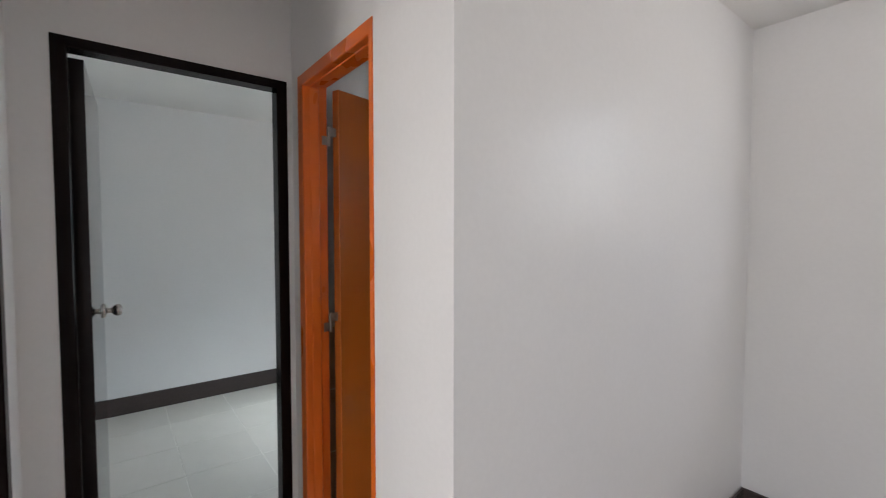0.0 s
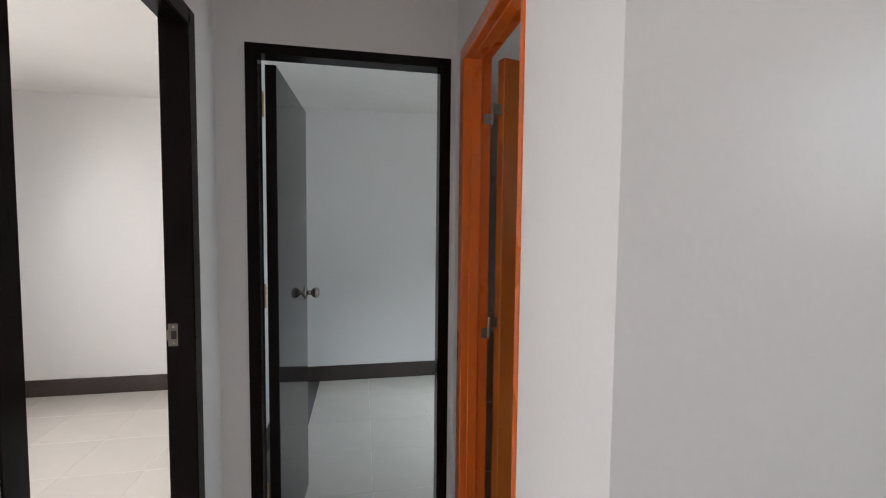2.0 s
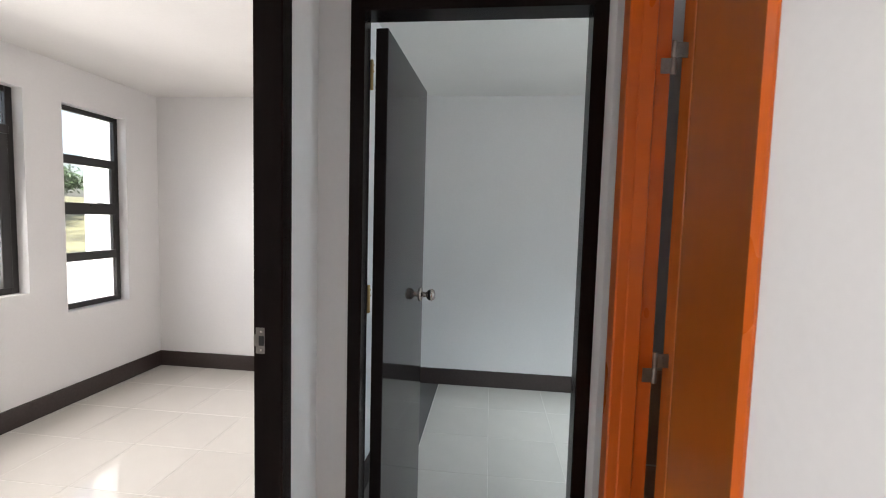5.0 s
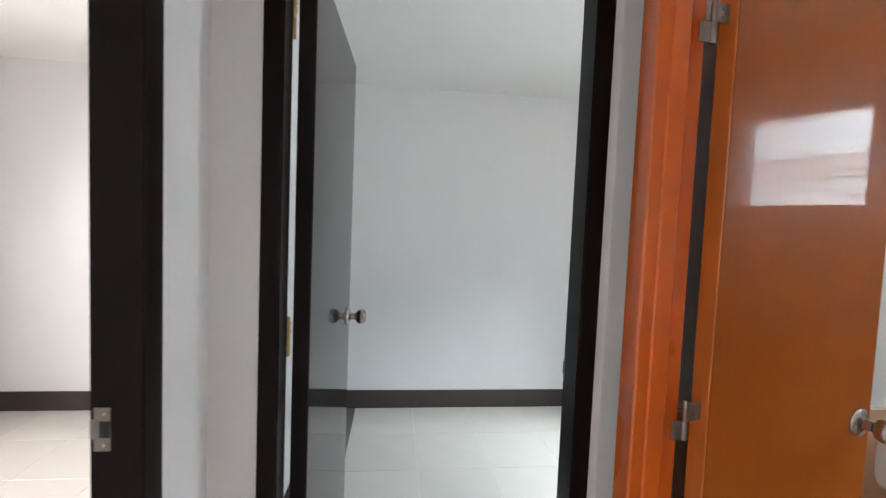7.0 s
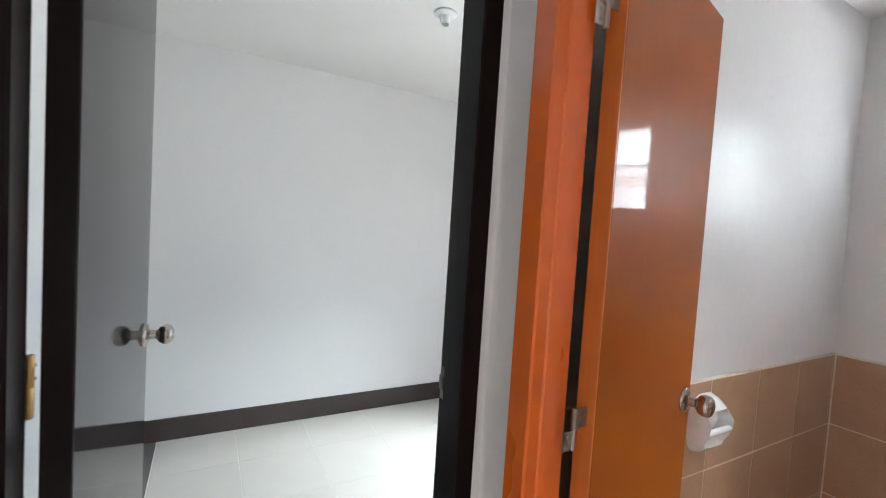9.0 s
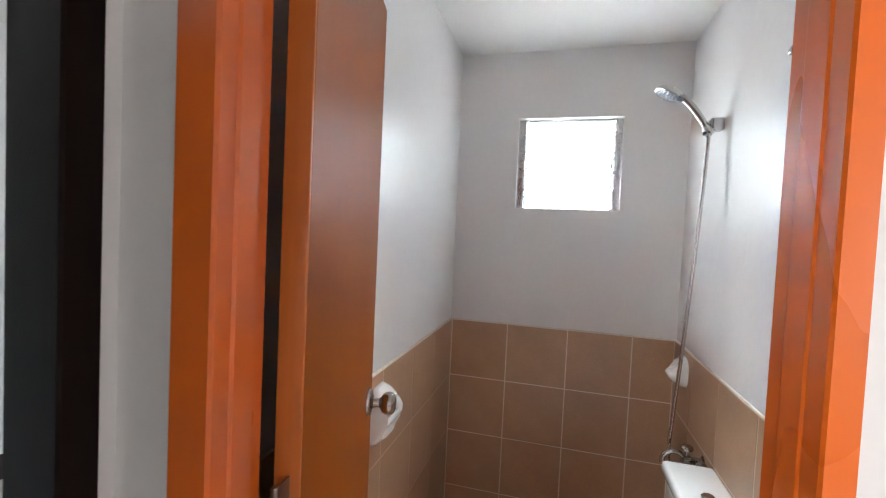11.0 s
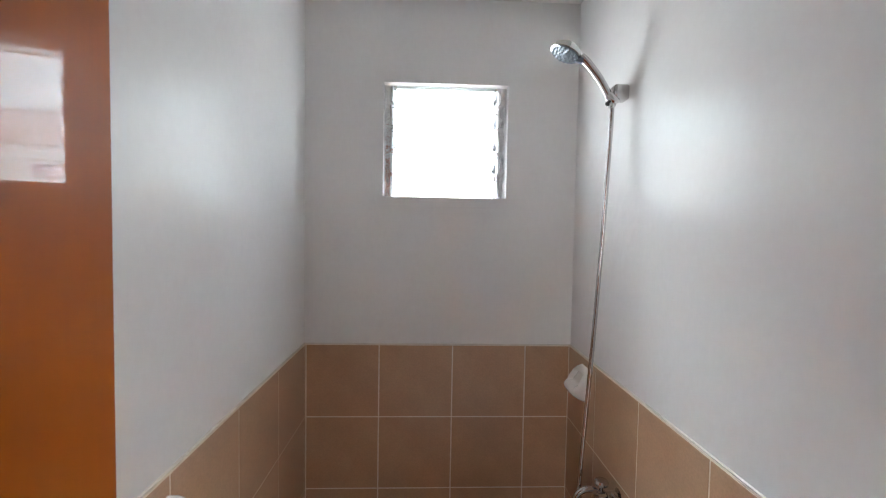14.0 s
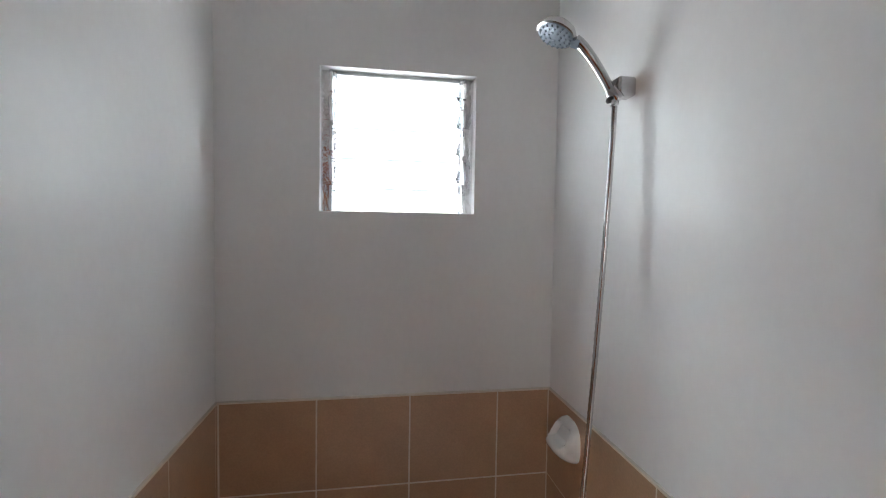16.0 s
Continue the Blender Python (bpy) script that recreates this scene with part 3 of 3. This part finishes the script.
HOSE = [(1.397, -1.002, 1.922), (1.398, -0.999, 1.82), (1.400, -0.985, 1.50), (1.402, -0.962, 1.10), (1.400, -0.940, 0.78), (1.398, -0.940, 0.70), (1.388, -0.955, 0.655), (1.372, -0.985, 0.675), (1.358, -0.995, 0.705)]
bm = bmesh.new()
tube(bm, curve_points([at(p) for p in HOSE], 46), 0.0062, 10, ribs=0.16)
part("hose", bm, CHROME, shower, "ribbed chrome shower hose", smooth=True)

# shower tap
tap = thing("shower_tap", "chrome wall tap with a curved spout and round handle", "tap", pose(1.352, -1.05, 0.735))
bm = bmesh.new()
lathe(bm, [(0.030, 0.0), (0.030, 0.004), (0.022, 0.010), (0.014, 0.013), (0.0135, 0.045), (0.018, 0.050), (0.018, 0.075), (0.012, 0.080)], pose(0, 0, 0, -90, 0, 0), 24)
part("body", bm, CHROME, tap, smooth=True)
bm = bmesh.new()
tube(bm, curve_points([(0.0, 0.060, 0.0), (-0.004, 0.085, 0.022), (-0.006, 0.115, 0.026), (-0.006, 0.140, 0.008), (-0.006, 0.144, -0.022)], 8), 0.0095, 14)
part("spout", bm, CHROME, tap, smooth=True)
bm = bmesh.new()
lathe(bm, [(0.006, 0.0), (0.006, 0.020), (0.020, 0.022), (0.022, 0.030), (0.018, 0.036), (0.004, 0.038)], pose(0, 0.062, 0.016, 0, 0, 0), 20)
part("handle", bm, CHROME, tap, smooth=True)
bm = bmesh.new()
lathe(bm, [(0.012, 0.0), (0.012, 0.028), (0.016, 0.030), (0.021, 0.034), (0.021, 0.044), (0.014, 0.047)], pose(-0.010, 0.030, 0.004, 0, -90, 0), 20)
part("handle", bm, CHROME, tap, smooth=True)


# ceramic fittings
def ceramic_shell(bm, w, h, d, peak, scoop, low, high, shrink):
    """A ceramic wall fitting: it swells from the wall to a lip at the height peak, with a hollow between low and high."""
    n, m = 24, 30
    own = bmesh.new()
    rows = []
    for j in range(-1, m + 2):
        t = min(max(j / m, 0.0), 1.0)
        swell = math.sin(t / peak * math.pi / 2) ** 0.9 if t < peak else ((1 - t) / (1 - peak)) ** 0.8
        half = w / 2 * max(shrink, (1 - abs(2 * t - 1) ** 3.2) ** 0.42)
        row = []
        for i in range(n + 1):
            u = math.sin((2 * i / n - 1) * math.pi / 2)
            depth = d * (0.10 + 0.90 * swell) * (1 - abs(u) ** 4) ** 0.5
            inside = min(1.0, max(0.0, (0.76 - abs(u)) / 0.14)) * min(1.0, max(0.0, (t - low) / 0.08)) * min(1.0, max(0.0, (high - t) / 0.10))
            depth -= scoop * inside * inside * (3 - 2 * inside)
            row.append(own.verts.new((u * half, max(0.004, depth) if 0 <= j <= m and 0 < i < n else 0.0, (t - 0.5) * h)))
        rows.append(row)
    for a, b in zip(rows, rows[1:]):
        for i in range(n):
            own.faces.new((a[i], a[i + 1], b[i + 1], b[i]))
    own.faces.new([r[0] for r in rows] + rows[-1][1:] + [r[-1] for r in rows[-2::-1]] + rows[0][-2:0:-1])
    bmesh.ops.remove_doubles(own, verts=own.verts[:], dist=1e-6)
    bmesh.ops.recalc_face_normals(own, faces=own.faces[:])
    merge(bm, own)


holder = thing("paper_holder", "white glazed ceramic toilet paper holder on the tiles", "paper holder", pose(0.872, 0.037, 0.940, 0, 0, 180))
bm = bmesh.new()
ceramic_shell(bm, 0.158, 0.188, 0.080, 0.60, 0.050, 0.20, 0.80, 0.36)
part("body", bm, CERAMIC, holder, smooth=True)
bm = bmesh.new()
tube(bm, [(-0.060, 0.050, -0.008), (-0.056, 0.050, -0.008), (0.056, 0.050, -0.008), (0.060, 0.050, -0.008)], 0.010, 16)
part("roller", bm, CERAMIC, holder, smooth=True)

dish = thing("soap_dish", "white glazed ceramic soap dish on the tiles", "soap dish", pose(1.652, -1.042, 0.980))
bm = bmesh.new()
ceramic_shell(bm, 0.128, 0.130, 0.070, 0.40, 0.026, 0.46, 0.88, 0.36)
part("body", bm, CERAMIC, dish, smooth=True)

# towel bar
rail = thing("towel_bar", "chrome towel bar on two flared wall brackets", "towel bar", pose(0.46, -1.05, 1.975))
for x in (-0.30, 0.30):
    bm = bmesh.new()
    lathe(bm, [(0.024, 0.0), (0.024, 0.003), (0.020, 0.008), (0.013, 0.022), (0.0095, 0.045), (0.0095, 0.072), (0.006, 0.076)], pose(x, 0, 0, -90, 0, 0), 24)
    lathe(bm, [(0.005, 0.0), (0.006, 0.006), (0.003, 0.010)], pose(x, 0.014, -0.020, 180, 0, 0), 10)
    part("bracket", bm, CHROME, rail, smooth=True)
bm = bmesh.new()
tube(bm, [(-0.318, 0.066, 0.0), (-0.31, 0.066, 0.0), (0.31, 0.066, 0.0), (0.318, 0.066, 0.0)], 0.0085, 16)
part("rod", bm, CHROME, rail, smooth=True)

# toilet
toilet = thing("toilet", "white glazed ceramic toilet with a low cistern against the shower wall", "toilet", pose(1.03, -1.042, -0.04))
bm = bmesh.new()
soft_box(bm, -0.195, 0.195, 0.004, 0.152, 0.40, 0.771, 0.030, 4)
part("cistern", bm, CERAMIC, toilet, smooth=True)
bm = bmesh.new()
soft_box(bm, -0.208, 0.208, 0.0, 0.165, 0.772, 0.818, 0.016, 4)
lid = part("cistern_lid", bm, CERAMIC, toilet, smooth=True)
bm = bmesh.new()
lathe(bm, [(0.020, 0.0), (0.020, 0.004), (0.016, 0.008), (0.001, 0.009)], pose(0, 0.08, 0.817), 20)
part("flush_button", bm, CHROME, lid, smooth=True)


def oval_body(bm, rows, n=28):
    """Stacked ovals: half width, half length, centre y, z."""
    own = bmesh.new()
    rings = [[own.verts.new((a * math.cos(q), c + b * math.sin(q), z)) for q in (2 * math.pi * i / n for i in range(n))] for a, b, c, z in rows]
    for p, q in zip(rings, rings[1:]):
        for i in range(n):
            own.faces.new((p[i], p[(i + 1) % n], q[(i + 1) % n], q[i]))
    own.faces.new(rings[0][::-1]), own.faces.new(rings[-1])
    bmesh.ops.recalc_face_normals(own, faces=own.faces[:])
    merge(bm, own)


bm = bmesh.new()
oval_body(bm, [(0.115, 0.21, 0.24, 0.0), (0.11, 0.20, 0.24, 0.03), (0.095, 0.16, 0.25, 0.16), (0.125, 0.19, 0.30, 0.27), (0.175, 0.225, 0.345, 0.365), (0.18, 0.23, 0.35, 0.395)])
part("bowl", bm, CERAMIC, toilet, smooth=True)
bm = bmesh.new()
oval_body(bm, [(0.18, 0.23, 0.352, 0.398), (0.186, 0.236, 0.352, 0.404), (0.186, 0.236, 0.352, 0.424), (0.172, 0.222, 0.352, 0.434)])
part("seat_lid", bm, WHITE_PLASTIC, toilet, smooth=True)

# ---- outside ----
bm = bmesh.new()
N, M = 60, 40
grid = {}
for i in range(N + 1):
    for j in range(M + 1):
        a, r = 2 * math.pi * i / N, 3.0 * (1.26 ** j) if j else 0.0
        x, y = r * math.cos(a), r * math.sin(a)
        rise = 0.0
        if x < -14:
            rise = min(3.2, (-14 - x) * 0.13) + 0.25 * noise.noise((x * 0.2, y * 0.2, 0))
        grid[i, j] = bm.verts.new((x, y, -0.3 + rise))
for i in range(N):
    for j in range(M):
        bm.faces.new((grid[i, j], grid[i + 1, j], grid[i + 1, j + 1], grid[i, j + 1]))
bmesh.ops.remove_doubles(bm, verts=bm.verts[:], dist=1e-4)
ground = tagged(part("ground", bm, CONCRETE), "pale ground rising to a far grassy bank", "ground", kind="structure")
ground.data.materials.append(GRASS_BANK)
for f in ground.data.polygons:
    f.material_index = 1 if f.center.x < -13.5 or f.center.length > 40 else 0


def plain_house(name, label, x0, x1, y0, y1, z1, m_wall, openings):
    house = thing(name, label, "house", pose(x0, y0, -0.3))
    w, d, h = x1 - x0, y1 - y0, z1 + 0.3
    bm = bmesh.new()
    box(bm, 0, w, 0, d, 0, h)
    part("wall", bm, m_wall, house)
    bm = bmesh.new()
    soft_box(bm, -0.25, w + 0.25, -0.25, d + 0.25, h, h + 0.14, 0.02, 1)
    part("roof", bm, ROOF, house)
    for side, a, b, c, e in openings:
        bm = bmesh.new()
        x = w + 0.002 if side > 0 else -0.002
        soft_box(bm, min(x, x + side * 0.03), max(x, x + side * 0.03), a, b, c, e, 0.004, 1)
        win = part("window", bm, BLACK_ALU, house)
        bm = bmesh.new()
        box(bm, min(x + side * 0.028, x + side * 0.033), max(x + side * 0.028, x + side * 0.033), a + 0.05, b - 0.05, c + 0.05, e - 0.05)
        part("pane", bm, GLASS, win)


plain_house("neighbour_house", "white rendered house wall close by the window", -6.0, 3.0, 4.15, 11.0, 3.4, HOUSE_WHITE, [(-1, 3.0, 4.2, 1.2, 2.4)])
plain_house("grey_house", "pale house beyond the bathroom window", 12.0, 18.0, -0.07, 7.0, 2.72, HOUSE_WHITE, [(-1, 2.0, 3.2, 1.1, 2.3)])


def leaf_tree(x, y, z, height, spread, count, seed):
    rnd = random.Random(seed)
    tree = thing("tree", "leafy green tree on the bank", "tree", pose(x, y, z), "trees on the bank")
    bm = bmesh.new()
    top = [(0, 0, -0.3), (0.1, 0.05, height * 0.3), (-0.05, 0.12, height * 0.6), (0.05, 0.0, height * 0.85)]
    line = curve_points(top, 5)
    tube(bm, line, 0.16, 9, taper=[1.3 - 1.0 * i / (len(line) - 1) for i in range(len(line))])
    tips = []
    for k in range(9):
        a, h = rnd.uniform(0, 6.28), height * rnd.uniform(0.35, 0.75)
        r = spread * rnd.uniform(0.5, 0.9)
        tip = Vector((r * math.cos(a), r * math.sin(a), h + height * rnd.uniform(0.1, 0.28)))
        arm = curve_points([(0, 0, h), (tip.x * 0.5, tip.y * 0.5, h + (tip.z - h) * 0.35), tip], 4)
        tube(bm, arm, 0.06, 6, taper=[1 - 0.8 * i / (len(arm) - 1) for i in range(len(arm))])
        tips.append(tip)
    part("trunk", bm, BARK, tree, smooth=True)
    verts, faces = [], []
    for k in range(count):
        c = tips[k % len(tips)] + Vector((rnd.gauss(0, spread * 0.26), rnd.gauss(0, spread * 0.26), rnd.gauss(0, height * 0.10)))
        q = Euler((rnd.uniform(-1, 1), rnd.uniform(-1, 1), rnd.uniform(0, 6.28))).to_matrix()
        l, w = rnd.uniform(0.25, 0.55), rnd.uniform(0.08, 0.16)
        b = len(verts)
        verts += [c + q @ Vector(p) for p in ((-l / 2, 0, 0), (0, -w / 2, 0.02), (l / 2, 0, -0.04), (0, w / 2, 0.02))]
        faces += [(b, b + 1, b + 2), (b, b + 2, b + 3)]
    data = bpy.data.meshes.new("crown")
    data.from_pydata(verts, [], faces)
    data.materials.append(LEAF)
    crown = new("crown", data)
    crown.parent = tree


for k in range(9):
    rnd = random.Random(40 + k)
    leaf_tree(-22 - 2.2 * (k % 3) - rnd.uniform(0, 1.5), 5 + 3.2 * k + rnd.uniform(-1, 1), 0.7 + 0.25 * (k % 3), rnd.uniform(2.8, 3.8), rnd.uniform(1.6, 2.2), 3600, k)


# ---- tiles ----
def tile_mesh(name, w, h, thick, mat):
    """A tile w by h lying on z = 0, its top edges eased."""
    e = 0.0012
    v = [(0, 0, 0), (w, 0, 0), (w, h, 0), (0, h, 0), (0, 0, thick - e), (w, 0, thick - e), (w, h, thick - e), (0, h, thick - e),
         (e, e, thick), (w - e, e, thick), (w - e, h - e, thick), (e, h - e, thick)]
    f = [(3, 2, 1, 0), (8, 9, 10, 11)]
    for a in (0, 4):
        for i in range(4):
            f.append((a + i, a + (i + 1) % 4, a + 4 + (i + 1) % 4, a + 4 + i))
    data = bpy.data.meshes.new(name)
    data.from_pydata(v, [], f)
    data.materials.append(mat)
    return data


made = {}


def tile_field(parent, m, u_lines, v_lines, gap, thick, mat, name="tile"):
    """Tiles between the given joint lines, on the plane of m; alike tiles share one mesh."""
    for u0, u1 in zip(u_lines, u_lines[1:]):
        for v0, v1 in zip(v_lines, v_lines[1:]):
            w, h = round(u1 - u0 - gap, 4), round(v1 - v0 - gap, 4)
            if w < 0.004 or h < 0.004:
                continue
            key = (w, h, mat.name)
            if key not in made:
                made[key] = tile_mesh(name, w, h, thick, mat)
            ob = new(name, made[key])
            ob.parent = parent
            ob.matrix_local = m @ Matrix.Translation((u0 + gap / 2, v0 + gap / 2, 0))


def lines(lo, hi, start, pitch):
    k = math.ceil((lo - start) / pitch + 1e-6)
    out = [lo]
    while start + k * pitch < hi - 1e-6:
        out.append(start + k * pitch)
        k += 1
    return out + [hi]


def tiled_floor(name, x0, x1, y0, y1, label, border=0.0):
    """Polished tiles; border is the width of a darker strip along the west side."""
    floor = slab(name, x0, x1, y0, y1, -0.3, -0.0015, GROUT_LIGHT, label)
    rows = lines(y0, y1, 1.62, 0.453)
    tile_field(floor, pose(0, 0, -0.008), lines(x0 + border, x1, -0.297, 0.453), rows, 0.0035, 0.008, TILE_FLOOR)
    # added stand-in for an unidentified dark stretch of floor along the partition
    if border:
        tile_field(floor, pose(0, 0, -0.008), [x0, x0 + border], [y0, y1], 0.0035, 0.008, DARK_STRIP)


tiled_floor("floor_bedroom_west", -3.52, -1.02, -1.2, 2.53, "polished cream floor tiles with pale joints")
tiled_floor("floor_bedroom_east", -0.985, 1.9, 0.105, 2.53, "polished cream floor tiles with a dark grey strip along one side", 0.232)
tiled_floor("floor_hall", -1.02, 0.1, -1.3, 0.105, "polished cream floor tiles with pale joints")
tiled_floor("floor_living", -3.52, 1.92, -5.6, -1.3, "polished cream floor tiles with pale joints")
slab("floor_living_corner", 0.1, 1.92, -1.3, -1.095, -0.3, 0.0, TILE_FLOOR, "polished cream floor tiles")
bath_floor = slab("floor_bath", 0.1, 1.835, -1.05, 0.045, -0.3, -0.0415, GROUT_BATH, "tan bathroom floor tiles")
tile_field(bath_floor, pose(0, 0, -0.048), lines(0.1, 1.835, 1.535, 0.3), lines(-1.05, 0.045, 0.042, 0.3), 0.004, 0.008, TILE_BATH)

# tan wainscot: a grout bed with tiles, three and a half rows high
ROWS = [-0.04, 0.174, 0.474, 0.774, 1.072]
bed = slab("wall_tiles_back", 1.8272, 1.835, -1.05, 0.045, -0.04, 1.0735, GROUT_BATH, "tan square wall tiles with pale joints")
tile_field(bed, Matrix(((0, 0, -1, 1.8345), (-1, 0, 0, 0), (0, 1, 0, 0), (0, 0, 0, 1))), [-0.035, 0.259, 0.558, 0.858, 1.042], ROWS, 0.004, 0.008, TILE_BATH)
bed = slab("wall_tiles_north", 0.104, 1.8272, 0.0372, 0.045, -0.04, 1.0735, GROUT_BATH, "tan square wall tiles with pale joints")
tile_field(bed, Matrix(((1, 0, 0, 0), (0, 0, -1, 0.0445), (0, 1, 0, 0), (0, 0, 0, 1))), lines(0.104, 1.825, 1.51, 0.3), ROWS, 0.004, 0.008, TILE_BATH)
bed = slab("wall_tiles_shower", 0.104, 1.8272, -1.05, -1.0422, -0.04, 1.0735, GROUT_BATH, "tan square wall tiles with pale joints")
tile_field(bed, Matrix(((-1, 0, 0, 0), (0, 0, 1, -1.0495), (0, 1, 0, 0), (0, 0, 0, 1))), [-q for q in reversed(lines(0.104, 1.825, 1.55, 0.3))], ROWS, 0.004, 0.008, TILE_BATH)

# white caulk along the top of the tiles
for x0, x1, y0, y1 in ((1.828, 1.835, -1.043, 0.038), (0.104, 1.835, 0.038, 0.045), (0.104, 1.835, -1.05, -1.043)):
    bm = bmesh.new()
    soft_box(bm, x0, x1, y0, y1, 1.0738, 1.0772, 0.0015, 2)
    tagged(part("trim", bm, CAULK), "white caulk bead along the top of the tiles", "trim", kind="structure")
